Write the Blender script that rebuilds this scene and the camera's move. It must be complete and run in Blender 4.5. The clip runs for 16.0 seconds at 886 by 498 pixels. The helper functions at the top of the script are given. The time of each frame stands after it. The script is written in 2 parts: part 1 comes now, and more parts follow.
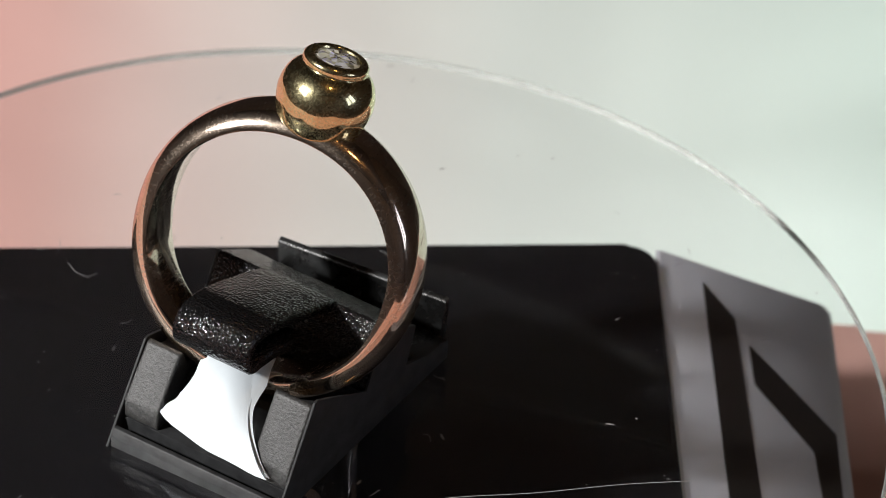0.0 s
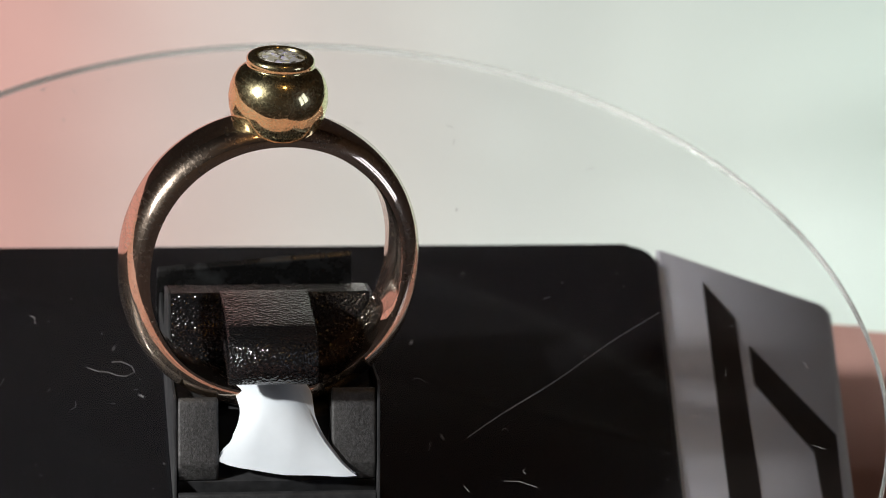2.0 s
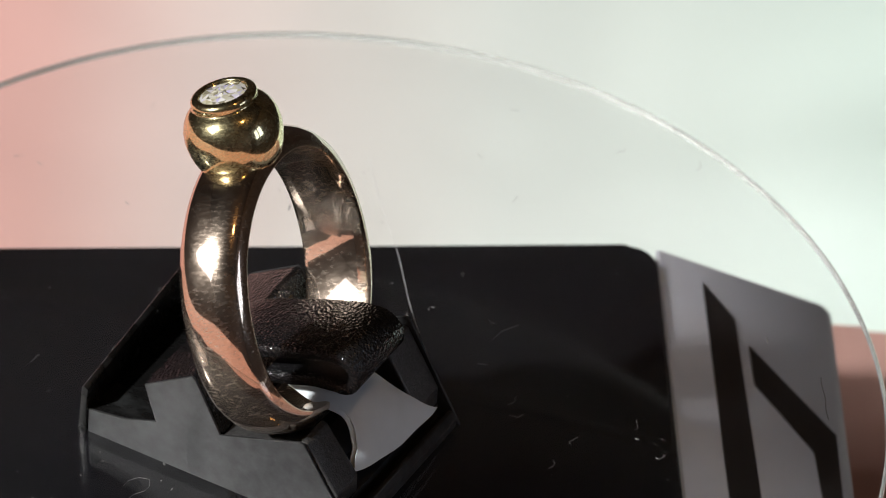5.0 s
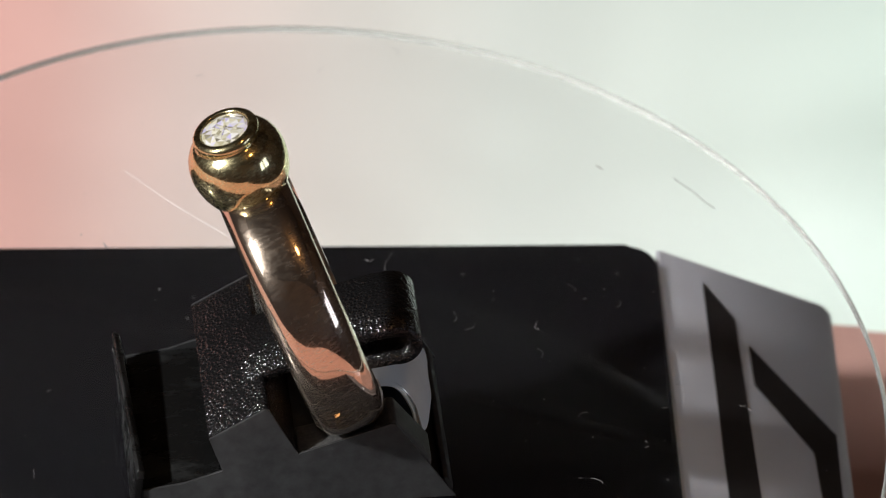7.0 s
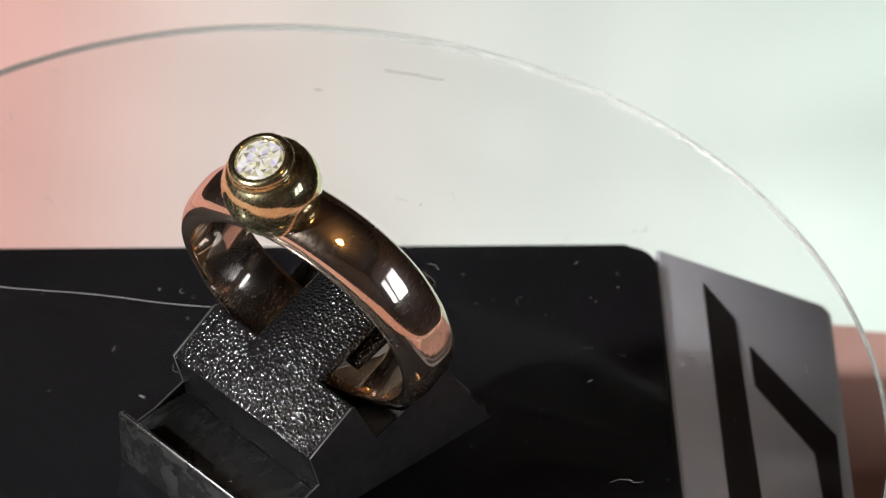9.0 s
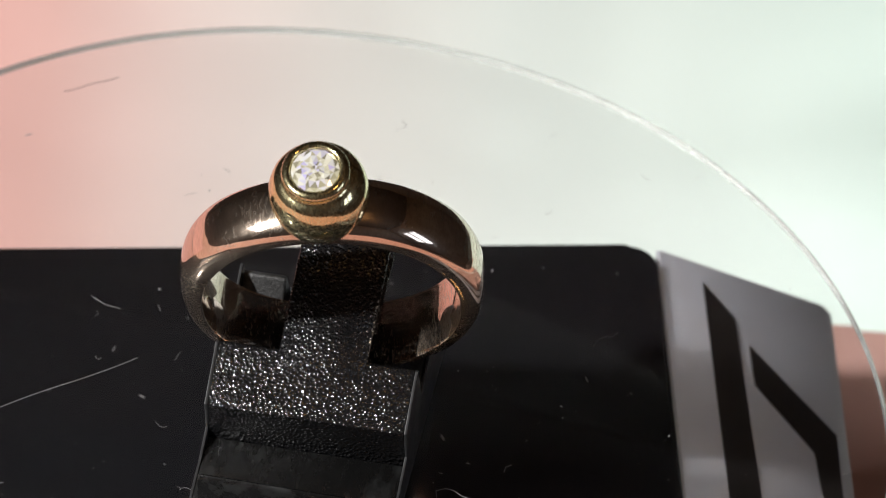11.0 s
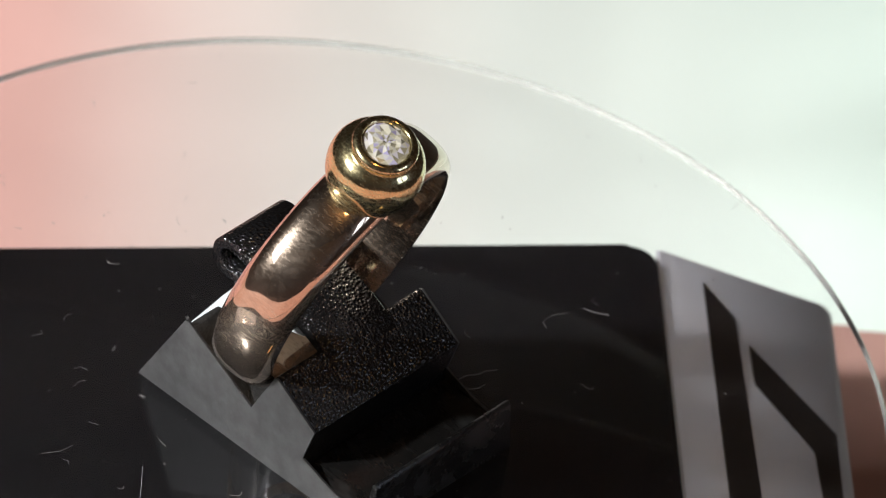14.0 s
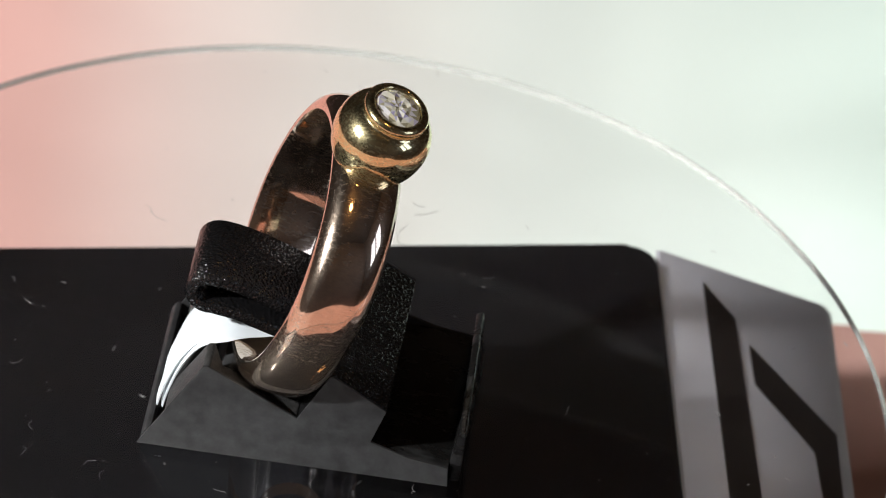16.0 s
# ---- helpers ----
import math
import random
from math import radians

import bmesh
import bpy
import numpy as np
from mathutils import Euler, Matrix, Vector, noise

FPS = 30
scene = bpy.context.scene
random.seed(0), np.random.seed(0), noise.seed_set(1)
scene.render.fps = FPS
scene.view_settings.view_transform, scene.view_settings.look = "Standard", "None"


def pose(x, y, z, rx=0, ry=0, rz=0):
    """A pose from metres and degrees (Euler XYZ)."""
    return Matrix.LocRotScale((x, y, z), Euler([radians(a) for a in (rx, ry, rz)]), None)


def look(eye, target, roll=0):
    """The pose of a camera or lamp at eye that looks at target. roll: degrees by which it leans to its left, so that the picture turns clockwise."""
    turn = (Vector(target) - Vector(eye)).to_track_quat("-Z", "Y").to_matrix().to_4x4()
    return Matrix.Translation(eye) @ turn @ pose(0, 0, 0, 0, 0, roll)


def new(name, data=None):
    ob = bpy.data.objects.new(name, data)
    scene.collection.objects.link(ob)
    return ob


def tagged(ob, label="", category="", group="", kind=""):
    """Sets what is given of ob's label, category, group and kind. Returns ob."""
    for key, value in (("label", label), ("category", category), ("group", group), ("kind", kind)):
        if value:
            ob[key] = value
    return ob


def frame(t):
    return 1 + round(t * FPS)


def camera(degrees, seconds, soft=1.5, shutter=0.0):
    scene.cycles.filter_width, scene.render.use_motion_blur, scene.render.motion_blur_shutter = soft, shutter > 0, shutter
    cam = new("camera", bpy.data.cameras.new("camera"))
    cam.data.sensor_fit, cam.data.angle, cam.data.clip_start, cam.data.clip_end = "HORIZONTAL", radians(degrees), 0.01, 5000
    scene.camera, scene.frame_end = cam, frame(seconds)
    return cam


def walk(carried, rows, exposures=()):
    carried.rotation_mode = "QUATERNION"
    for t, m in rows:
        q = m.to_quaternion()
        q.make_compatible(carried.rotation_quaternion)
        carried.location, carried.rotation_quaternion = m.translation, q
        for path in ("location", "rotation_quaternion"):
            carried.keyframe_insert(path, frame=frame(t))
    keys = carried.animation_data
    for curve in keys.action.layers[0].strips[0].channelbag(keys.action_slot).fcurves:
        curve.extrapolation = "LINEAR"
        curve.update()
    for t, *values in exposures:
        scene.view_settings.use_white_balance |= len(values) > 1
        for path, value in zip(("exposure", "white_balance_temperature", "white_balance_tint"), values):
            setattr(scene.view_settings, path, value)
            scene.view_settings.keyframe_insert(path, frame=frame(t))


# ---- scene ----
cam = camera(4.988, 16.0, soft=0.85)
cam.data.dof.use_dof = True
cam.data.dof.focus_distance = 0.712
cam.data.dof.aperture_fstop = 66
EYE = Vector((0.0098033, -0.5388128, 0.4776943))
PITCH = radians(40.72)
POSE = look(EYE, EYE + Vector((0, math.cos(PITCH), -math.sin(PITCH))), 3.29)
walk(cam, [(0.0, POSE), (16.0, POSE)], exposures=[(0.0, 0.0), (1.5, 0.0), (3.5, 0.14), (7.0, 0.18), (9.0, 0.2), (12.5, 0.3), (16.0, 0.27)])

# the turntable: steady turn about the z axis
TURN, START = 18.42, -30.71


def turned(t):
    return pose(0, 0, 0, 0, 0, START + TURN * t)


MM = 0.001

# ---- light ----
SUN = Vector((-0.73, -0.36, 0.60)).normalized()
world = bpy.data.worlds.new("daylight")
scene.world = world
world.use_nodes = True
wn = world.node_tree.nodes
sky = wn.new("ShaderNodeTexSky")
sky.sky_type, sky.sun_disc = "NISHITA", False
sky.sun_elevation = math.asin(SUN.z)
sky.sun_rotation = math.atan2(SUN.x, SUN.y)
world.node_tree.links.new(sky.outputs[0], wn["Background"].inputs[0])
wn["Background"].inputs[1].default_value = 0.15
sun = new("sun", bpy.data.lights.new("sun", "SUN"))
sun.data.energy, sun.data.angle, sun.data.color = 4.5, radians(3.2), (1.0, 0.985, 0.965)
sun.matrix_world = look(SUN * 3, (0, 0, 0))


# ---- materials ----
def mat(name, color, rough=0.5, metal=0.0, spec=0.5):
    m = bpy.data.materials.new(name)
    m.use_nodes = True
    b = m.node_tree.nodes["Principled BSDF"]
    b.inputs["Base Color"].default_value = (*color, 1)
    b.inputs["Roughness"].default_value = rough
    b.inputs["Metallic"].default_value = metal
    b.inputs["Specular IOR Level"].default_value = spec
    return m, m.node_tree.nodes, m.node_tree.links, b


def coords(nodes, links, scale=(1, 1, 1)):
    tc = nodes.new("ShaderNodeTexCoord")
    mp = nodes.new("ShaderNodeMapping")
    mp.inputs["Scale"].default_value = scale
    links.new(tc.outputs["Object"], mp.inputs["Vector"])
    return mp.outputs["Vector"]


def noise_tex(nodes, links, vec, scale, detail=3.0, rough=0.55):
    n = nodes.new("ShaderNodeTexNoise")
    n.inputs["Scale"].default_value = scale
    n.inputs["Detail"].default_value = detail
    n.inputs["Roughness"].default_value = rough
    links.new(vec, n.inputs["Vector"])
    return n.outputs["Fac"]


def ramp(nodes, links, fac, stops):
    r = nodes.new("ShaderNodeValToRGB")
    e = r.color_ramp.elements
    while len(e) < len(stops):
        e.new(0.5)
    for el, (p, c) in zip(e, stops):
        el.position = p
        el.color = (*c, 1) if len(c) == 3 else c
    links.new(fac, r.inputs["Fac"])
    return r.outputs["Color"]


def bump(nodes, links, b, height, strength, dist):
    bp = nodes.new("ShaderNodeBump")
    bp.inputs["Strength"].default_value = strength
    bp.inputs["Distance"].default_value = dist
    links.new(height, bp.inputs["Height"])
    links.new(bp.outputs["Normal"], b.inputs["Normal"])


def g(v):
    return (v, v, v)


def grained_plastic():
    m, n, l, b = mat("grained_black_plastic", (0.006, 0.006, 0.0065), 0.3, 0.0, 0.6)
    v = coords(n, l)
    vo = n.new("ShaderNodeTexVoronoi")
    vo.feature = "SMOOTH_F1"
    vo.inputs["Scale"].default_value = 4200
    vo.inputs["Smoothness"].default_value = 0.4
    l.new(v, vo.inputs["Vector"])
    pits = n.new("ShaderNodeMath")
    pits.operation = "MULTIPLY_ADD"
    pits.inputs[1].default_value = 0.55
    l.new(noise_tex(n, l, v, 4200, 2, 0.5), pits.inputs[0])
    l.new(vo.outputs["Distance"], pits.inputs[2])
    bump(n, l, b, pits.outputs[0], 1.0, 0.00011)
    l.new(ramp(n, l, noise_tex(n, l, v, 500), [(0.3, g(0.09)), (0.7, g(0.17))]), b.inputs["Roughness"])
    return m


def smooth_plastic():
    m, n, l, b = mat("satin_black_plastic", (0.018, 0.019, 0.021), 0.4, 0.0, 0.3)
    v = coords(n, l)
    bump(n, l, b, noise_tex(n, l, v, 2600, 4), 0.35, 0.00004)
    l.new(ramp(n, l, noise_tex(n, l, v, 300, 5), [(0.3, g(0.36)), (0.7, g(0.58))]), b.inputs["Roughness"])
    l.new(ramp(n, l, noise_tex(n, l, v, 900, 6), [(0.35, (0.017, 0.0175, 0.0185)), (0.75, (0.036, 0.037, 0.039))]), b.inputs["Base Color"])
    return m


def sanded_plastic():
    m, n, l, b = mat("sanded_black_plastic", (0.05, 0.05, 0.052), 0.5, 0.0, 0.8)
    v = coords(n, l)
    bump(n, l, b, noise_tex(n, l, v, 5200, 3, 0.7), 1.0, 0.00006)
    l.new(ramp(n, l, noise_tex(n, l, v, 3600, 3, 0.7), [(0.38, g(0.012)), (0.66, g(0.042))]), b.inputs["Base Color"])
    return m


def scuffed_plastic():
    m, n, l, b = mat("scuffed_black_plastic", (0.012, 0.0125, 0.013), 0.35, 0.0, 0.5)
    v = coords(n, l)
    bump(n, l, b, noise_tex(n, l, v, 3400, 4, 0.7), 0.5, 0.00005)
    scuff = noise_tex(n, l, coords(n, l, (1, 0.35, 1)), 420, 7, 0.7)
    l.new(ramp(n, l, scuff, [(0.52, g(0.005)), (0.85, (0.035, 0.038, 0.039))]), b.inputs["Base Color"])
    l.new(ramp(n, l, scuff, [(0.35, g(0.18)), (0.75, g(0.42))]), b.inputs["Roughness"])
    return m


def gold(name, color, rough, veil, run):
    """Polished metal with a veil of fine hairline scratches that scatters the light wider."""
    m, n, l, b = mat(name, color, rough, 1.0)
    v = coords(n, l)
    l.new(ramp(n, l, noise_tex(n, l, v, 900, 5, 0.65), [(0.35, g(rough * 0.7)), (0.75, g(rough * 1.5))]), b.inputs["Roughness"])
    bump(n, l, b, noise_tex(n, l, v, 420, 2, 0.5), 0.03, 0.0002)
    worn = n.new("ShaderNodeBsdfPrincipled")
    worn.inputs["Base Color"].default_value = (*color, 1)
    worn.inputs["Metallic"].default_value = 1.0
    worn.inputs["Roughness"].default_value = 0.31
    fine = None
    for turn in ((0.3, 0.5, 0.2), (1.2, 0.1, 0.9), (0.7, 1.3, 2.1), (2.2, 0.6, 1.5)):
        mp = n.new("ShaderNodeMapping")
        mp.inputs["Rotation"].default_value = turn
        mp.inputs["Scale"].default_value = run
        l.new(v, mp.inputs["Vector"])
        lines = noise_tex(n, l, mp.outputs["Vector"], 4500, 2, 0.5)
        if fine is None:
            fine = lines
        else:
            top = n.new("ShaderNodeMath")
            top.operation = "MAXIMUM"
            l.new(fine, top.inputs[0])
            l.new(lines, top.inputs[1])
            fine = top.outputs[0]
    bump(n, l, worn, fine, 0.3, 0.00003)
    streak = ramp(n, l, fine, [(0.54, g(0.4)), (0.68, g(1.0))])
    patch = ramp(n, l, noise_tex(n, l, v, 260, 3, 0.5), [(0.35, g(veil * 0.75)), (0.7, g(veil * 1.25))])
    amount = n.new("ShaderNodeMath")
    amount.operation = "MULTIPLY"
    l.new(streak, amount.inputs[0])
    l.new(patch, amount.inputs[1])
    mix = n.new("ShaderNodeMixShader")
    l.new(amount.outputs[0], mix.inputs[0])
    l.new(b.outputs[0], mix.inputs[1])
    l.new(worn.outputs[0], mix.inputs[2])
    l.new(mix.outputs[0], n["Material Output"].inputs["Surface"])
    return m


def gloss_plastic():
    m, n, l, b = mat("glossy_black_plastic", (0.006, 0.006, 0.007), 0.2)
    v = coords(n, l)
    bump(n, l, b, noise_tex(n, l, v, 3000, 4), 0.5, 0.00004)
    return m


def box_plastic():
    m, n, l, b = mat("glossy_black_casing", (0.005, 0.005, 0.0058), 0.16, 0.0, 0.09)
    v = coords(n, l)
    l.new(ramp(n, l, noise_tex(n, l, v, 60, 6), [(0.35, g(0.08)), (0.75, g(0.16))]), b.inputs["Roughness"])
    return m


def grey_panel():
    m, n, l, b = mat("grey_plastic", (0.28, 0.27, 0.28), 0.5)
    v = coords(n, l)
    l.new(ramp(n, l, noise_tex(n, l, v, 45, 4), [(0.3, (0.27, 0.28, 0.31)), (0.7, (0.34, 0.355, 0.395))]), b.inputs["Base Color"])
    bump(n, l, b, noise_tex(n, l, v, 900, 3), 0.2, 0.0001)
    return m


def table_cloth():
    m, n, l, b = mat("salmon_cloth", (0.6, 0.3, 0.24), 0.85)
    v = coords(n, l)
    l.new(ramp(n, l, noise_tex(n, l, v, 9, 4), [(0.3, (0.50, 0.25, 0.19)), (0.7, (0.64, 0.36, 0.28))]), b.inputs["Base Color"])
    bump(n, l, b, noise_tex(n, l, v, 1500, 3), 0.3, 0.0003)
    return m


def white_sheet():
    m, n, l, b = mat("white_sheet", (0.8, 0.8, 0.77), 0.9)
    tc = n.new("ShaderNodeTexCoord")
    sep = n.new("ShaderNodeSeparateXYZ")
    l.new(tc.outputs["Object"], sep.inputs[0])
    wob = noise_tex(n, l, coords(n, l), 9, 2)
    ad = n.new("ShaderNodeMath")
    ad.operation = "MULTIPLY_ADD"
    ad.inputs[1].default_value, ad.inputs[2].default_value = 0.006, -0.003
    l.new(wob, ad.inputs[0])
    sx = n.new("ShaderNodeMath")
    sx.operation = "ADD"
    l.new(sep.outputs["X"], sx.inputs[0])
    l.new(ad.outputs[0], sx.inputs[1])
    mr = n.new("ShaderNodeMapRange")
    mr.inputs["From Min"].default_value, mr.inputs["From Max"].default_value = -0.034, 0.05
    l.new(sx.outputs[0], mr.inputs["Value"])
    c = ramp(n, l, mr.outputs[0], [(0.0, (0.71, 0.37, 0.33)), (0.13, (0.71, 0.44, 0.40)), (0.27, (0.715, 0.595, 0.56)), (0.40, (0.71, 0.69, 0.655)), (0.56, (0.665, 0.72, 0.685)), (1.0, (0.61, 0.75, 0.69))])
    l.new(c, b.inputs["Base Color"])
    bump(n, l, b, noise_tex(n, l, coords(n, l), 25, 2), 0.25, 0.01)
    return m


def paper():
    m, n, l, b = mat("white_paper", (0.82, 0.84, 0.84), 0.55)
    v = coords(n, l)
    bump(n, l, b, noise_tex(n, l, v, 700, 4), 0.25, 0.00008)
    l.new(ramp(n, l, noise_tex(n, l, v, 250, 4), [(0.3, (0.62, 0.68, 0.72)), (0.7, (0.70, 0.76, 0.80))]), b.inputs["Base Color"])
    return m


def glass(name, color, ior, rough=0.0):
    m, n, l, b = mat(name, color, rough)
    b.inputs["Transmission Weight"].default_value = 1.0
    b.inputs["IOR"].default_value = ior
    return m


def wall_paint(name, c):
    m, n, l, b = mat(name, c, 0.8)
    v = coords(n, l)
    l.new(ramp(n, l, noise_tex(n, l, v, 3, 5), [(0.3, tuple(k * 0.85 for k in c)), (0.7, tuple(k * 1.1 for k in c))]), b.inputs["Base Color"])
    return m


def facets():
    m, n, l, b = mat("painted_sparkle_facets", (0.9, 0.9, 0.85), 0.06, 0.35)
    b.inputs["Coat Weight"].default_value = 1.0
    b.inputs["Coat Roughness"].default_value = 0.02
    geo = n.new("ShaderNodeNewGeometry")
    # facet colours picked at random paint the glints inside a clear stone
    stops = [(0.0, (0.22, 0.20, 0.15)), (0.2, (0.6, 0.56, 0.38)), (0.45, (0.95, 0.92, 0.74)), (0.7, (0.98, 0.98, 1.0)), (0.85, (0.66, 0.62, 0.98)), (1.0, (1.0, 0.97, 0.74))]
    l.new(ramp(n, l, geo.outputs["Random Per Island"], stops), b.inputs["Base Color"])
    return m


GRAIN, SATIN, GLOSS, SANDED, SCUFFED = grained_plastic(), smooth_plastic(), gloss_plastic(), sanded_plastic(), scuffed_plastic()
ROSE = gold("worn_rose_gold", (0.82, 0.67, 0.54), 0.06, 0.26, (1, 0.35, 1))
YELLOW = gold("worn_yellow_gold", (0.84, 0.74, 0.43), 0.065, 0.36, (1, 0.4, 1))
CASING, PANEL, CLOTH, SHEET, PAPER = box_plastic(), grey_panel(), table_cloth(), white_sheet(), paper()
CLEAR = glass("clear_glass", (1, 1, 1), 1.45)
ACRYLIC = glass("clear_acrylic", (0.97, 0.98, 1.0), 1.45, 0.02)
EDGE, _, _, _eb = mat("ground_glass_edge", (0.57, 0.59, 0.57), 0.16)
_eb.inputs["Transmission Weight"].default_value = 0.6
_eb.inputs["Coat Weight"].default_value = 1.0
_eb.inputs["Coat Roughness"].default_value = 0.05
_eb.inputs["IOR"].default_value = 1.25
FACET = facets()
DUST = mat("pale_dust", (0.22, 0.215, 0.21), 0.9)[0]
# darker tan for the cloth in the casing's shadow
SHADED_TAN = wall_paint("shaded_tan", (0.34, 0.20, 0.17))
BULB, _, _, _bb = mat("warm_bulb_glass", (1.0, 0.75, 0.4), 0.4)
_bb.inputs["Emission Color"].default_value = (1.0, 0.55, 0.2, 1)
_bb.inputs["Emission Strength"].default_value = 13
# plain black; in the slots it also holds their shade as colour
GROOVE = mat("black_and_recess_shade", (0.008, 0.007, 0.007), 0.35)[0]
ROOM = wall_paint("dim_wall_paint", (0.27, 0.23, 0.21))
CEIL = wall_paint("dim_ceiling_paint", (0.14, 0.125, 0.12))


# ---- mesh helpers ----
def part(name, bm, material, parent=None, label="", smooth=None, recalc=True):
    me = bpy.data.meshes.new(name)
    if recalc:
        bmesh.ops.recalc_face_normals(bm, faces=bm.faces)
    if smooth is not None:
        for f in bm.faces:
            f.smooth = True
        for e in bm.edges:
            if len(e.link_faces) == 2:
                e.smooth = e.calc_face_angle(0) < radians(smooth)
    bm.to_mesh(me)
    bm.free()
    me.materials.append(material)
    ob = new(name, me)
    if parent:
        ob.parent = parent
    if label:
        ob["label"] = label
    return ob


def prism(profile, x0, x1, bevel=0.0, seg=2, floor=None):
    """A profile of (y, z) in millimetres, drawn out from x0 to x1."""
    bm = bmesh.new()
    ends = []
    for x in (x0, x1):
        ends.append([bm.verts.new((x * MM, y * MM, z * MM)) for y, z in profile])
    n = len(profile)
    bm.faces.new(ends[0])
    bm.faces.new(ends[1][::-1])
    for i in range(n):
        bm.faces.new((ends[0][i], ends[0][(i + 1) % n], ends[1][(i + 1) % n], ends[1][i]))
    bmesh.ops.recalc_face_normals(bm, faces=bm.faces)
    if bevel:
        es = [e for e in bm.edges if e.calc_face_angle(0) > radians(25)]
        bmesh.ops.bevel(bm, geom=es, offset=bevel * MM, segments=seg, affect="EDGES", profile=0.6)
    return bm


def slab(outline, z0, z1, bevel=0.0, seg=3):
    """An outline of (x, y) in millimetres, from z0 up to z1."""
    bm = bmesh.new()
    lo = [bm.verts.new((x * MM, y * MM, z0 * MM)) for x, y in outline]
    hi = [bm.verts.new((x * MM, y * MM, z1 * MM)) for x, y in outline]
    n = len(outline)
    bm.faces.new(lo[::-1])
    bm.faces.new(hi)
    for i in range(n):
        bm.faces.new((lo[i], lo[(i + 1) % n], hi[(i + 1) % n], hi[i]))
    if bevel:
        top = [e for e in bm.edges if all(v.co.z > (z1 - 0.001) * MM for v in e.verts)]
        bmesh.ops.bevel(bm, geom=top, offset=bevel * MM, segments=seg, affect="EDGES", profile=0.5)
    return bm


def lathe(profile, n=64, close=False):
    """A profile of (radius, z) in millimetres, turned about z."""
    bm = bmesh.new()
    rings = []
    for r, z in profile:
        if r < 1e-6:
            rings.append([bm.verts.new((0, 0, z * MM))])
        else:
            rings.append([bm.verts.new((r * MM * math.cos(6.283185 * k / n), r * MM * math.sin(6.283185 * k / n), z * MM)) for k in range(n)])
    pairs = list(zip(rings, rings[1:])) + ([(rings[-1], rings[0])] if close else [])
    for a, b in pairs:
        for k in range(n):
            q = [a[k % len(a)], a[(k + 1) % len(a)], b[(k + 1) % len(b)], b[k % len(b)]]
            q = [v for i, v in enumerate(q) if v not in q[:i]]
            if len(q) > 2:
                bm.faces.new(q)
    return bm


def box(x0, x1, y0, y1, z0, z1):
    return slab([(x0, y0), (x1, y0), (x1, y1), (x0, y1)], z0, z1)


# ---- the room ----
R, H0, H1 = 2000, -760, 1900


def structure(name, bm, material, label):
    return tagged(part(name, bm, material), label, kind="structure")


structure("floor", box(-R, R, -R, R, H0 - 50, H0), ROOM, "dim brown floor of the room")
structure("ceiling", box(-R, R, -R, R, H1, H1 + 50), CEIL, "dim ceiling of the room")
structure("wall_north", box(-R, R, R, R + 80, H0, H1), ROOM, "dim painted back wall of the room")
structure("wall_south", box(-R, R, -R - 80, -R, H0, H1), ROOM, "dim painted wall behind the camera")


def wall_with_window(name, x0, x1, y0, y1, z0, z1):
    bm = bmesh.new()
    for a, b, c, d in ((-R, y0, H0, H1), (y1, R, H0, H1), (y0, y1, H0, z0), (y0, y1, z1, H1)):
        t = box(x0, x1, a, b, c, d)
        me = bpy.data.meshes.new("t")
        t.to_mesh(me)
        t.free()
        bm.from_mesh(me)
        bpy.data.meshes.remove(me)
    structure(name, bm, ROOM, "dim painted wall with a window opening")


wall_with_window("wall_west", -R - 80, -R, -1650, -350, 900, 1870)
wall_with_window("wall_east", R, R + 80, -1450, -450, 250, 1250)
for nm, x, y0, y1, z0, z1 in (("window_1", -R - 50, -1650, -350, 900, 1870), ("window_2", R + 30, -1450, -450, 250, 1250)):
    win = tagged(new(nm), "plain painted window frame with a middle bar", kind="structure")
    for a, b, c, d in ((y0, y0 + 45, z0, z1), (y1 - 45, y1, z0, z1), (y0 + 46, y1 - 46, z0, z0 + 45), (y0 + 46, y1 - 46, z1 - 45, z1)):
        part("frame_bar", box(x, x + 20, a, b, c, d), ROOM, win)
    if nm == "window_2":
        part("frame_bar", box(x, x + 20, (y0 + y1) / 2 - 50, (y0 + y1) / 2 + 50, z0 + 46, z1 - 46), ROOM, win)
day = new("window_daylight", bpy.data.lights.new("window_daylight", "AREA"))
day.data.shape, day.data.size, day.data.size_y = "RECTANGLE", 0.9, 0.9
day.data.energy, day.data.color = 4, (0.86, 0.88, 1.0)
day.matrix_world = look((2.06, -0.95, 0.75), (0, -0.95, 0.75))
lamp = tagged(new("ceiling_lamp"), "warm glowing globe lamp hanging under the ceiling", "lamp")
lamp.matrix_world = Matrix.Translation((0.40, -0.46, 1.62))
part("bulb", lathe([(100 * math.sin(math.pi * k / 10), -100 * math.cos(math.pi * k / 10)) for k in range(11)], 24), BULB, lamp, smooth=80)
part("cord", lathe([(0, 101), (6, 101), (6, 279), (0, 279)], 10), GROOVE, lamp)
structure("table", slab([(-420, -340), (120, -340), (120, 175), (-420, 175)], -60, -40, 3), CLOTH, "table covered with salmon pink cloth")
bm = bmesh.new()
rows = []
for i in range(71):
    y = 49.5 + 115 * i / 70
    row = []
    for x in range(-220, 115, 4):
        # shallow valley shaped in to stand for a soft grey shadow band
        off_band = y - (62.5 + 0.62 * x - 0.0045 * x * x)
        deep = 1 / (1 + math.exp(-(x + 4) / 5))
        z = -37.4 + 0.8 * math.sin(x * 0.030 - y * 0.075) - 1.1 * deep * math.exp(-(off_band / 6.5) ** 2)
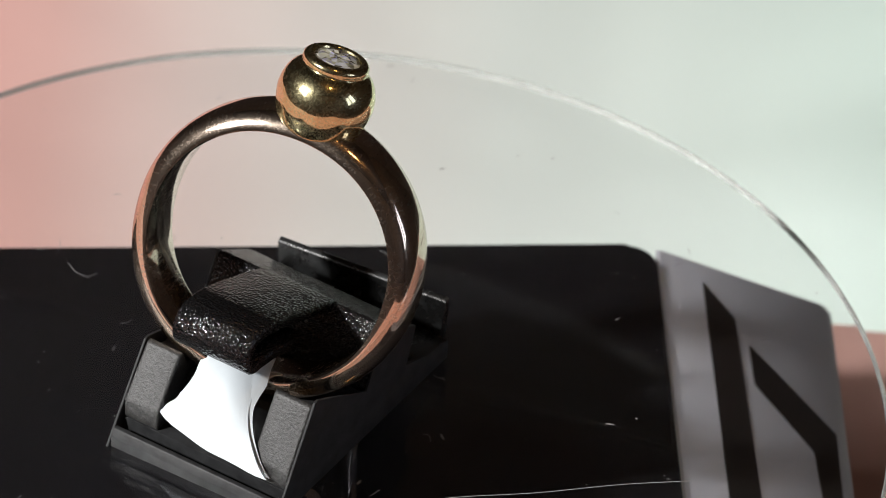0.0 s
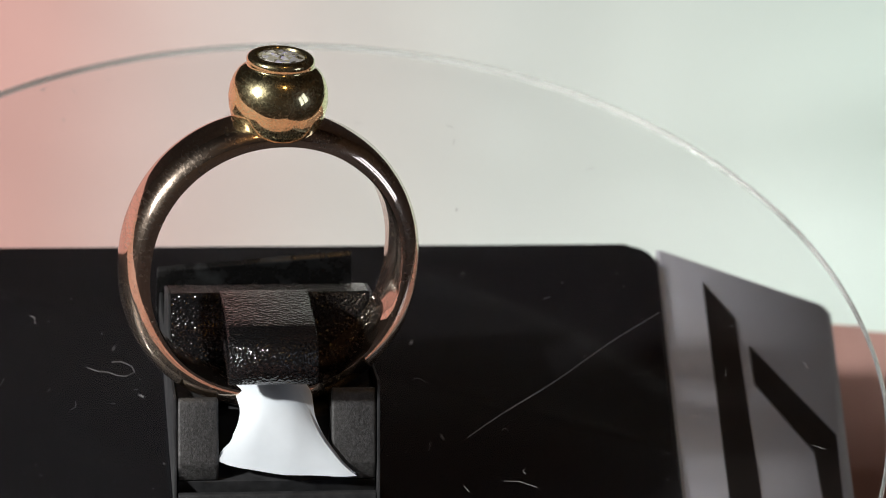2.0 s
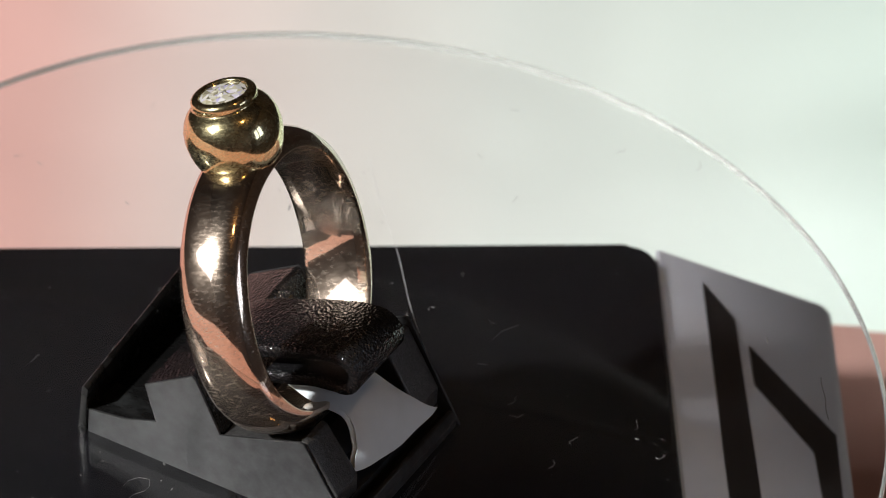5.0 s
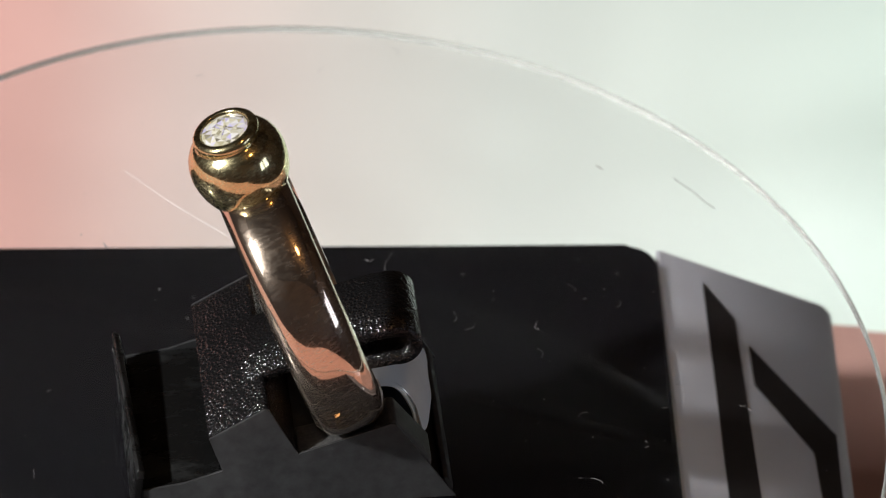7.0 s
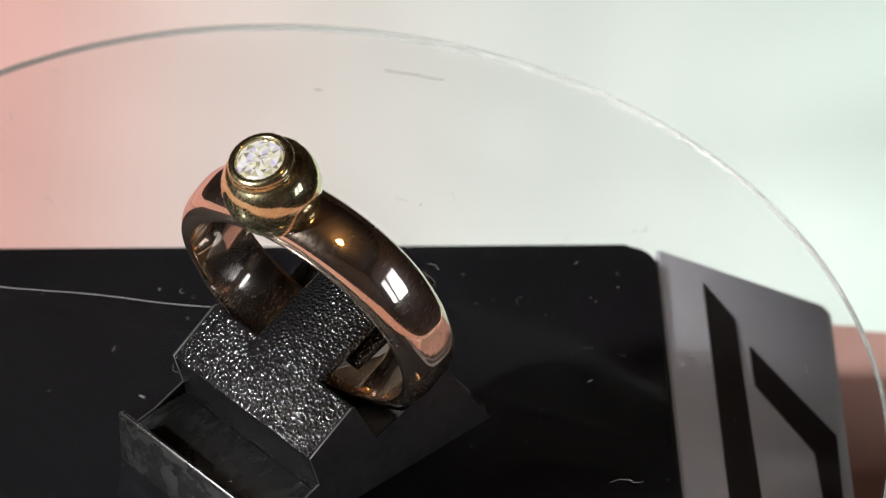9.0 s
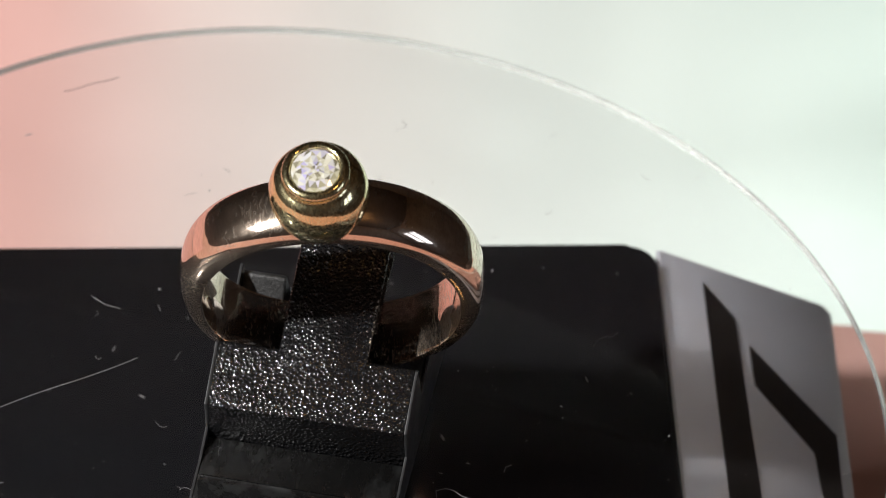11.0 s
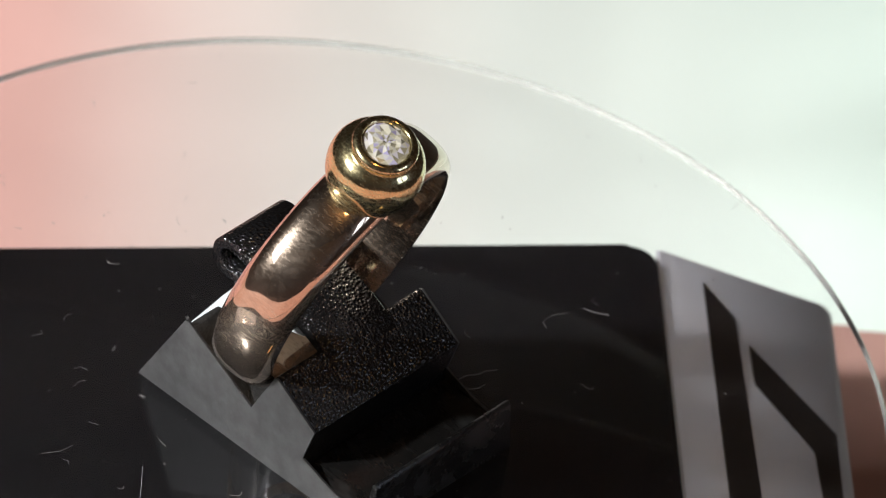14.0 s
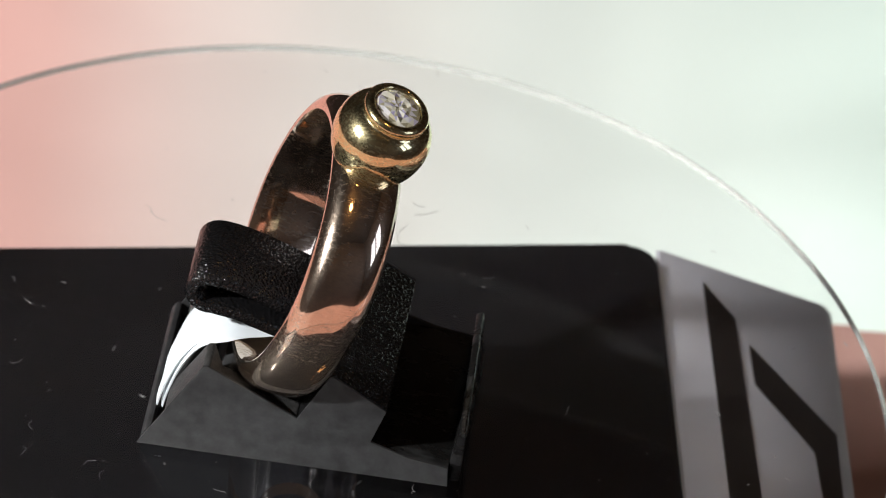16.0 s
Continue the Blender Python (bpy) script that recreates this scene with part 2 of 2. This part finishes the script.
        row.append(bm.verts.new((x * MM, y * MM, z * MM)))
    rows.append(row)
for a, b in zip(rows, rows[1:]):
    for k in range(len(a) - 1):
        bm.faces.new((a[k], a[k + 1], b[k + 1], b[k]))
for f in bm.faces:
    f.smooth = True
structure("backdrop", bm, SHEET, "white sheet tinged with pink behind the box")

# ---- the black casing under the turntable ----
casing = tagged(new("turntable_casing"), "glossy black plastic casing with a grey sloping flank", "turntable base")
casing.matrix_world = pose(25.0 * MM, 31.4 * MM, -12.0 * MM, 0, 0, 5.4)


def casing_body():
    bm = bmesh.new()
    out = [(-95, -75), (0.45, -75)]
    out += [(-1.75 + 2.2 * math.cos(a), -2.2 + 2.2 * math.sin(a)) for a in [k * math.pi / 16 for k in range(9)]]
    out += [(-95, 0)]
    lo = [bm.verts.new((x * MM, y * MM, -28 * MM)) for x, y in out]
    hi = [bm.verts.new((x * MM, y * MM, 0)) for x, y in out]
    n = len(out)
    bm.faces.new(lo[::-1])
    bm.faces.new(hi)
    for i in range(n):
        bm.faces.new((lo[i], lo[(i + 1) % n], hi[(i + 1) % n], hi[i]))
    top = [e for e in bm.edges if all(v.co.z > -1e-6 for v in e.verts)]
    bmesh.ops.bevel(bm, geom=top, offset=0.35 * MM, segments=3, affect="EDGES", profile=0.5)
    return bm


part("body", casing_body(), CASING, casing, smooth=40)


def flank():
    bm = bmesh.new()
    pr = [(0.5, -28), (0.5, -0.45), (0.7, -0.40), (13.2, -5.9), (13.9, -6.8), (14.2, -28)]
    ends = [[bm.verts.new((x * MM, y * MM, z * MM)) for x, z in pr] for y in (-75, -0.2)]
    n = len(pr)
    bm.faces.new(ends[0])
    bm.faces.new(ends[1][::-1])
    for i in range(n):
        bm.faces.new((ends[0][i], ends[0][(i + 1) % n], ends[1][(i + 1) % n], ends[1][i]))
    return bm


part("side_panel", flank(), PANEL, casing, "grey sloping side panel", smooth=35)


def slot_dark(points):
    bm = bmesh.new()
    up = Vector((5.6, 0, 12.6)).normalized() * 0.06

    def at(x, y, k):
        return bm.verts.new((Vector((x, y, -0.30 - (x - 0.6) * 5.6 / 12.6)) + up * k) * MM)

    lo = [at(x, y, -0.5) for x, y in points]
    hi = [at(x, y, 1) for x, y in points]
    n = len(points)
    bm.faces.new(hi)
    for i in range(n):
        bm.faces.new((lo[i], lo[(i + 1) % n], hi[(i + 1) % n], hi[i]))
    return bm


# the panel's slots: flat black strips colour in their shaded insides
SLOT_A = [(3.9, -2.4), (6.1, -5.4), (6.5, -24.2), (6.8, -45), (4.2, -45), (4.05, -25.4)]
SLOT_B = [(6.97, -7.9), (13.0, -14.8), (12.9, -21.1), (12.9, -45), (11.4, -45), (11.3, -21.9), (11.1, -17.6), (7.05, -12.1)]
part("slot_dark", slot_dark(SLOT_A), GROOVE, casing, "flat black strip for the dark inside of a panel slot")
part("slot_dark", slot_dark(SLOT_B), GROOVE, casing, "flat black strip for the dark inside of a panel slot")


# ---- the clear disc ----
TILT = Vector((-0.0253, 0.0189, 1)).normalized()
DISC_Z = -2.409
disc = tagged(new("glass_disc"), "clear round glass turntable disc with fine scratches and dust", "turntable disc")
LAY = Matrix.Translation((-0.133 * MM, 0.136 * MM, DISC_Z * MM)) @ Vector((0, 0, 1)).rotation_difference(TILT).to_matrix().to_4x4()
RD, TH = 42.4, 1.1
pane_bm = bmesh.new()
for z, way in ((0, 1), (-TH, -1)):
    circle = [pane_bm.verts.new(((RD - 0.3) * MM * math.cos(2 * math.pi * k / 240), (RD - 0.3) * MM * math.sin(2 * math.pi * k / 240), z * MM)) for k in range(240)]
    pane_bm.faces.new(circle[::way])
pane = part("pane", pane_bm, CLEAR, disc, recalc=False)
pane.matrix_basis = LAY
pane.visible_shadow = False
edge = part("edge", lathe([(RD - 0.295, 0)] + [(RD - 0.3 + 0.3 * math.sin(math.pi * k / 8), -TH / 2 + TH / 2 * math.cos(math.pi * k / 8)) for k in range(1, 8)] + [(RD - 0.295, -TH)], 240, True), EDGE, disc, "rounded ground edge", smooth=50)
edge.matrix_basis = LAY
edge.visible_shadow = False
spindle = part("spindle", lathe([(2.5, -TH), (4.6, -TH), (4.6, -9.4), (2.5, -9.4)], 48, True), ACRYLIC, disc, "clear acrylic hub tube", smooth=30)
spindle.matrix_basis = LAY
spindle.visible_shadow = False


def disc_z(x, y):
    return DISC_Z - (TILT.x * (x + 0.133) + TILT.y * (y - 0.136)) / TILT.z


def hair(points, width, lift=0.03):
    """A fine flat thread along (x, y) points in millimetres on the disc's own plane."""
    bm = bmesh.new()
    rows = []
    for i, (x, y) in enumerate(points):
        a, b = points[max(0, i - 1)], points[min(len(points) - 1, i + 1)]
        d = Vector((b[0] - a[0], b[1] - a[1]))
        d = Vector((-d.y, d.x)).normalized() * width / 2
        rows.append([bm.verts.new(((x + k * d.x) * MM, (y + k * d.y) * MM, z * MM)) for k, z in ((-1, lift - 0.02), (0, lift + width * 0.3), (1, lift - 0.02))])
    for a, b in zip(rows, rows[1:]):
        for k in range(2):
            bm.faces.new((a[k], a[k + 1], b[k + 1], b[k]))
    return bm


SCRATCH = mat("scratch", (0.5, 0.5, 0.5), 0.4)[0]


def on_disc(name, points, width, material, label):
    ob = part(name, hair(points, width), material, disc, label)
    ob.matrix_basis = LAY


on_disc("scratch", [(12.2 + 14.7 * k / 30, -3.2 + 13.1 * k / 30 + 0.12 * math.sin(k * 0.35)) for k in range(31)], 0.035, SCRATCH, "long pale scratch")
on_disc("scratch", [(23.2 - 3.6 * k / 10, -30.0 - 2.6 * k / 10 + 0.06 * math.sin(k)) for k in range(11)], 0.06, GROOVE, "short dark scratch")
on_disc("thread", [(-14.4, 5.8), (-13.6, 5.3), (-12.9, 5.2), (-12.2, 4.75), (-11.6, 4.7), (-11.0, 5.1), (-11.2, 5.8), (-11.9, 6.3), (-12.6, 6.3)], 0.035, DUST, "loose pale thread")
on_disc("thread", [(-22.7, 4.7), (-21.6, 4.1), (-20.6, 4.2), (-20.3, 4.9)], 0.035, DUST, "loose pale thread")
on_disc("thread", [(-23.9, 5.0), (-24.2, 5.9), (-24.8, 6.7)], 0.035, DUST, "loose pale thread")
on_disc("thread", [(-19.3, -12.5), (-19.5, -13.3), (-20.2, -13.9)], 0.035, DUST, "loose pale thread")
on_disc("thread", [(16.7, -8.8), (15.5, -8.1), (14.4, -8.0)], 0.035, DUST, "loose pale thread")


def specks(seed, count, place):
    rnd = random.Random(seed)
    bm = bmesh.new()
    for _ in range(count):
        x, y = place(rnd)
        r = 0.02 + 0.06 * rnd.random() ** 4
        a, long = rnd.uniform(0, 6.28), rnd.choice((1, 1, 1.6, 2.5, 5))
        c, s = math.cos(a), math.sin(a)
        base = []
        for k in range(6):
            u, v = r * long * math.cos(k * 1.0472) * rnd.uniform(0.6, 1.2), r * math.sin(k * 1.0472) * rnd.uniform(0.6, 1.2)
            base.append(bm.verts.new(((x + c * u - s * v) * MM, (y + s * u + c * v) * MM, 0.004 * MM)))
        tip = bm.verts.new((x * MM, y * MM, (0.004 + r * 0.7) * MM))
        for k in range(6):
            bm.faces.new((base[k], base[(k + 1) % 6], tip))
    return bm


def polar(rnd):
    r, a = 41 * math.sqrt(rnd.random()), rnd.uniform(0, 6.2832)
    return r * math.cos(a), r * math.sin(a)


def lint(seed, count, place):
    rnd = random.Random(seed)
    bm = bmesh.new()
    for _ in range(count):
        x, y = place(rnd)
        a, pts = rnd.uniform(0, 6.28), []
        for _ in range(rnd.randint(5, 9)):
            pts.append((x, y))
            a += rnd.uniform(-1.3, 1.3)
            x, y = x + 0.16 * math.cos(a), y + 0.16 * math.sin(a)
        one = hair(pts, 0.035, 0.05)
        me = bpy.data.meshes.new("lint")
        one.to_mesh(me)
        one.free()
        bm.from_mesh(me)
        bpy.data.meshes.remove(me)
    return bm


for spot in ((8.1, -13.1), (9.6, 2.9), (4.7, -18.3), (-1.7, -20.1), (-8.0, -20.3), (-25.0, 5.6), (9.0, -12.4), (-19.9, -13.8), (12.4, -21.0)):
    rnd = random.Random(int(100 * spot[0]))
    (x, y), a, pts = spot, rnd.uniform(0, 6.28), []
    for _ in range(7):
        pts.append((x, y))
        a += rnd.uniform(-0.9, 0.9)
        x, y = x + 0.2 * math.cos(a), y + 0.2 * math.sin(a)
    on_disc("fibre", pts, 0.028, DUST, "short pale fibre")
fluff = tagged(part("lint", lint(5, 34, polar), DUST, disc, "tiny pale lint curls"), kind="stuff")
fluff.matrix_basis = LAY
dust = tagged(part("dust", specks(3, 420, polar), DUST, disc, "fine pale dust"), kind="stuff")
dust.matrix_basis = LAY
tagged(part("dust", specks(8, 260, lambda r: (r.uniform(-60, 0), r.uniform(-45, -1))), DUST, casing, "fine pale dust"), kind="stuff")

# added slab; its darker tan stands for the casing's shadow on the table
board = tagged(part("board", slab([(46.0, -30), (95, -26), (95, 49.4), (30, 49.2), (30, 34.5), (39.8, 34.5)], -40.0, -34.0, 0.5), SHADED_TAN), "added flat tan brown slab for the table shaded by the black casing", "board")

# ---- the ring holder ----
holder = tagged(new("ring_holder"), "black plastic ring display clip standing on the glass disc", "ring holder")
XL, XR = -9.1, 5.35


def footed(bm, reach=-1.6):
    for v in bm.verts:
        if v.co.z < reach * MM:
            v.co.z = disc_z(v.co.x / MM, v.co.y / MM) * MM + 0.01 * MM
    return bm


part("base_plate", footed(prism([(-8.72, -2.4), (-8.72, -0.75), (0.76, -0.75), (0.76, -2.4)], XL + 0.28, XR - 0.28, 0.05)), SATIN, holder, smooth=40)
part("front_rail", footed(prism([(-10.3, -2.4), (-10.3, -1.5), (-9.95, -0.92), (-9.6, -0.92), (-9.6, -2.4)], XL + 0.28, XR - 0.28, 0.1)), SATIN, holder, "low front rail before a dark slot", smooth=40)
# shallow floor whose black colour gives the deep shade of the slot
part("slot_floor", footed(prism([(-9.58, -2.4), (-9.58, -2.1), (-8.74, -2.1), (-8.74, -2.4)], XL + 0.28, XR - 0.28), -2.2), GROOVE, holder, "slot floor coloured black for the slot's deep shade")
part("rear_ledge", footed(prism([(6.14, -2.4), (6.14, -0.1), (8.7, -0.35), (11.65, -0.88), (11.65, -2.4)], XL + 0.21, XR - 0.21, 0.1)), SCUFFED, holder, "scuffed flat rear ledge", smooth=40)
lip = footed(prism([(11.67, -2.4), (11.67, -0.7), (12.2, 1.85), (12.58, 2.1), (12.75, 1.85), (12.35, -2.4)], XL - 0.2, XR - 0.7, 0.1))
for v in lip.verts:
    if v.co.z > 0:
        v.co.z += 0.054 * (v.co.x - 4.3 * MM)
        v.co.y += 0.045 * (v.co.x - 4.3 * MM)
part("rear_lip", lip, SCUFFED, holder, "thin upright rear lip", smooth=40)
PAD = [(-8.7, -0.72), (-8.7, 0.85), (-6.05, 5.0), (-5.6, 5.05), (-5.0, 3.2), (0.78, 1.9), (0.78, -0.72)]
SIDE = [(-10.55, -2.4), (-6.0, 5.45), (-5.65, 5.5), (0.79, 2.05), (2.98, 6.22), (3.3, 6.32), (7.1, 3.74), (6.08, 0.75), (8.7, -0.28), (11.65, -0.83), (11.65, -2.4)]
for x0, x1, dz in ((XL + 0.27, -5.95, -0.6), (1.95, XR - 0.27, 0.2)):
    part("front_pad", prism([(y, z + (dz if z > 4 else 0)) for y, z in PAD], x0, x1, 0.22, 3), SANDED, holder, smooth=40)
for x0, x1, dz in ((XL, XL + 0.2, -0.95), (XR - 0.2, XR, 0.35)):
    part("side_wall", footed(prism([(y, z + (dz if y < -4 and z > 4 else 0)) for y, z in SIDE], x0, x1, 0.05)), SATIN, holder, "flat satin side wall", smooth=40)
part("saddle", prism([(-6.2, -0.72), (-5.2, 2.2), (-4.6, 2.4), (0.78, 1.2), (0.78, -0.72)], -5.93, 1.93, 0.08), SATIN, holder, smooth=40)
part("rear_block", footed(prism([(0.8, -2.4), (0.8, 2.05), (3.0, 6.25), (3.3, 6.35), (7.15, 3.75), (6.1, 0.72), (6.1, -2.4)], XL + 0.21, XR - 0.21, 0.12)), GRAIN, holder, smooth=40)


def tongue():
    # one strip that leaves the rear block, runs forward and folds back under itself
    w0, w1, th = -5.45, 0.82, 0.92
    mid = [(4.6, 4.85), (3.25, 5.95), (1.8, 6.7), (0.5, 7.3), (-0.8, 7.9), (-2.0, 8.45), (-3.3, 9.0), (-4.5, 9.45), (-5.4, 9.68)]
    nose = Vector((-6.4, 8.52))
    for k in range(0, 13):
        a = radians(78 + 202 * k / 12)
        mid.append((nose.x + 1.25 * math.cos(a), nose.y + 1.3 * math.sin(a)))
    mid += [(-4.4, 6.9), (-2.2, 6.05), (-0.6, 5.5)]
    up, lo = [], []
    for i, (y, z) in enumerate(mid):
        a, b = mid[max(0, i - 1)], mid[min(len(mid) - 1, i + 1)]
        d = Vector((b[0] - a[0], b[1] - a[1])).normalized()
        nrm = Vector((d.y, -d.x))
        up.append((y + nrm.x * th / 2, z + nrm.y * th / 2))
        lo.append((y - nrm.x * th / 2, z - nrm.y * th / 2))
    bm = bmesh.new()
    cols = []
    for x, k in ((w0, 0.75), (w0 + 0.12, 1), (w1 - 0.12, 1), (w1, 0.75)):
        ring = []
        for (a, b), (c, d) in zip(up, lo):
            m = ((a + c) / 2, (b + d) / 2)
            ring.append((bm.verts.new((x * MM, (m[0] + (a - m[0]) * k) * MM, (m[1] + (b - m[1]) * k) * MM)),
                         bm.verts.new((x * MM, (m[0] + (c - m[0]) * k) * MM, (m[1] + (d - m[1]) * k) * MM))))
        cols.append(ring)
    n = len(mid)
    for a, b in zip(cols, cols[1:]):
        for i in range(n - 1):
            for s in (0, 1):
                bm.faces.new((a[i][s], a[i + 1][s], b[i + 1][s], b[i][s]))
        for i in (0, n - 1):
            bm.faces.new((a[i][0], a[i][1], b[i][1], b[i][0]))
    for c in (cols[0], cols[-1]):
        for i in range(n - 1):
            bm.faces.new((c[i][0], c[i][1], c[i + 1][1], c[i + 1][0]))
    return bm


part("tongue", tongue(), GRAIN, holder, "grained tongue folded into a flat loop", smooth=50)

# ---- the paper tag ----
tag = tagged(new("price_tag"), "blank white paper tag flaring out below the clip", "paper tag")


def tag_sheet(back=0.0, wide=1.0):
    # runs forward under the tongue, bends down and flares towards its torn lower edge
    way = [Vector(p) for p in ((-0.6, 4.2), (-2.5, 4.9), (-4.6, 5.35), (-6.8, 4.8), (-8.4, 2.9), (-9.4, 0.45))]
    bm = bmesh.new()
    rows = []
    rnd = random.Random(2)
    for i in range(31):
        q = 5 * i / 30
        k = min(4, int(q))
        u = q - k
        p0, p1, p2, p3 = (way[max(0, min(5, k + d))] for d in (-1, 0, 1, 2))
        p = 0.5 * (2 * p1 + (p2 - p0) * u + (2 * p0 - 5 * p1 + 4 * p2 - p3) * u * u + (3 * p1 - p0 - 3 * p2 + p3) * u ** 3)
        s = max(0.0, (i / 30 - 0.3) / 0.7)
        y, z = p.x + back * (0.3 + s), p.y - back * 0.4
        half = (2.35 + 2.6 * max(0, (s - 0.42) / 0.58) ** 1.6) * (1 + (wide - 1) * (1 - s)) * min(1.0, 0.42 + 1.3 * i / 30)
        cx = -2.3 + 1.05 * s
        row = []
        for k in range(13):
            q = k / 6 - 1
            curl = (0.75 if q < 0 else 0.35) * s * s * abs(q) ** 3 + 0.06 * math.sin(7 * q + 5 * s) * s
            droop = 0.95 * q * q * max(0.0, 1 - ((i / 30 - 0.5) / 0.45) ** 2)
            torn = rnd.uniform(-0.12, 0.12) if s > 0.75 and k == 0 else rnd.uniform(-0.05, 0.05) if i == 30 else 0.0
            row.append(bm.verts.new(((cx + half * q + torn) * MM, (y + curl - 0.35 * q * s) * MM, (z - droop - 0.28 * q * s + 0.25 * curl + torn * 0.4) * MM)))
        rows.append(row)
    for a, b in zip(rows, rows[1:]):
        for k in range(12):
            bm.faces.new((a[k], a[k + 1], b[k + 1], b[k]))
    bmesh.ops.recalc_face_normals(bm, faces=bm.faces)
    bmesh.ops.solidify(bm, geom=bm.faces[:], thickness=0.12 * MM)
    return bm


part("front_ply", tag_sheet(), PAPER, tag, smooth=40)
part("back_ply", tag_sheet(0.28, 1.2), PAPER, tag, "curled rear layer of the folded paper", smooth=40)

# ---- the ring ----
ring = tagged(new("finger_ring"), "rose gold ring with yellow gold setting and one clear stone", "ring")
UP = Vector((0.052, 0.36, 0.931)).normalized()
PSI = radians(10)
NRM = Vector((math.sin(PSI), -math.cos(PSI), 0))
NRM.z = -(NRM.x * UP.x + NRM.y * UP.y) / UP.z
NRM.normalize()
YAX = -NRM
XAX = YAX.cross(UP).normalized()
SEAT = Matrix((XAX, YAX, UP)).transposed().to_4x4()
STONE_AT = Vector((-1.58, 6.07, 25.83))
SEAT.translation = (STONE_AT - UP * 15.05) * MM
AX, AZ, HALF, THICK = 10.65, 10.7, 2.58, 1.7


def band():
    # a domed outside and a nearly flat inside
    sec = []
    for k in range(13):
        q = -1 + k / 6
        sec.append((HALF * q, -THICK + 0.3 + (THICK - 0.3) * max(0, 1 - abs(q) ** 2.9 * 0.985) ** 0.55))
    sec += [(HALF * 0.99, -THICK + 0.1), (HALF * 0.88, -THICK), (-HALF * 0.88, -THICK), (-HALF * 0.99, -THICK + 0.1)]
    bm = bmesh.new()
    rows = []
    n = 144
    for i in range(n):
        a = 2 * math.pi * i / n
        c, s = math.cos(a), math.sin(a)
        # slightly squared round the lower half
        p = 0.93 if s < 0 else 0.97
        c, s = math.copysign(abs(c) ** p, c), math.copysign(abs(s) ** p, s)
        rows.append([bm.verts.new(((AX + d) * c * MM + 0.06 * MM, y * MM, (AZ + d) * s * MM)) for y, d in sec])
    m = len(sec)
    for i in range(n):
        a, b = rows[i], rows[(i + 1) % n]
        for k in range(m):
            bm.faces.new((a[k], a[(k + 1) % m], b[(k + 1) % m], b[k]))
    return bm


part("band", band(), ROSE, ring, smooth=35)
LIFT = 0.85
part("setting", lathe([(r, z + LIFT) for r, z in [(0, 8.3), (2.1, 8.35), (2.65, 8.6), (3.0, 9.05), (3.26, 9.7), (3.43, 10.4), (3.5, 11.1), (3.43, 11.8), (3.24, 12.4), (2.97, 12.86), (2.72, 13.12), (2.5, 13.28), (2.36, 13.37), (2.32, 13.46), (2.36, 13.6), (2.40, 13.78), (2.37, 13.94), (2.27, 14.08), (2.12, 14.18), (1.95, 14.22), (1.82, 14.19), (1.76, 14.12), (1.70, 13.9), (1.2, 13.1), (0, 12.6)]], 72), YELLOW, ring, "round polished yellow gold setting", smooth=50)


def seam(way):
    # a short fillet where the setting meets one shoulder of the band
    bm = bmesh.new()
    rows = []
    for i in range(13):
        a = radians(-32 + 64 * i / 12)
        rows.append([bm.verts.new((way * (3.02 + 0.2 * math.cos(2 * math.pi * k / 8)) * math.cos(a) * MM, (3.02 + 0.2 * math.cos(2 * math.pi * k / 8)) * math.sin(a) * MM, (10.2 - 0.8 * abs(math.sin(a)) ** 2 + 0.16 * math.sin(2 * math.pi * k / 8)) * MM)) for k in range(8)])
    for a, b in zip(rows, rows[1:]):
        for k in range(8):
            bm.faces.new((a[k], a[(k + 1) % 8], b[(k + 1) % 8], b[k]))
    bm.faces.new(rows[0])
    bm.faces.new(rows[-1])
    return bm


for way in (-1, 1):
    part("solder_seam", seam(way), YELLOW, ring, "thin solder seam under the setting", smooth=60)


def brilliant():
    # a low crown of many flat facets, each with its own slight tilt
    bm = bmesh.new()
    rnd = random.Random(4)

    def circle(r, z, n, off, j):
        made = []
        for k in range(n):
            a, q = 2 * math.pi * (k + off + rnd.uniform(-5, 5) * j) / n, r * (1 + rnd.uniform(-2, 2) * j)
            made.append(bm.verts.new((q * math.cos(a) * MM, q * math.sin(a) * MM, (z + LIFT + rnd.uniform(-j, j)) * MM)))
        return made

    rings = [circle(1.70, 14.02, 16, 0.0, 0.0), circle(1.40, 14.13, 16, 0.5, 0.05), circle(1.02, 14.19, 16, 0.0, 0.06), circle(0.62, 14.20, 16, 0.5, 0.06), circle(0.30, 14.21, 16, 0.0, 0.03)]
    for i, (a, b) in enumerate(zip(rings, rings[1:])):
        for k in range(16):
            m = (k + 1) % 16
            if i % 2 == 0:
                bm.faces.new((a[k], a[m], b[k]))
                bm.faces.new((a[m], b[m], b[k]))
            else:
                bm.faces.new((a[k], a[m], b[m]))
                bm.faces.new((a[k], b[m], b[k]))
    tip = bm.verts.new((0, 0, (14.19 + LIFT) * MM))
    for k in range(0, 16, 2):
        bm.faces.new((rings[-1][k], rings[-1][k + 1], rings[-1][(k + 2) % 16], tip))
    bmesh.ops.recalc_face_normals(bm, faces=bm.faces)
    bmesh.ops.split_edges(bm, edges=bm.edges[:])
    return bm


part("stone", brilliant(), FACET, ring, "clear faceted round stone", recalc=False)


def motions():
    times = [0.5 * k for k in range(33)]
    for thing, seat in ((disc, Matrix()), (holder, Matrix()), (tag, Matrix()), (ring, SEAT)):
        walk(thing, [(t, turned(t) @ seat) for t in times])


motions()
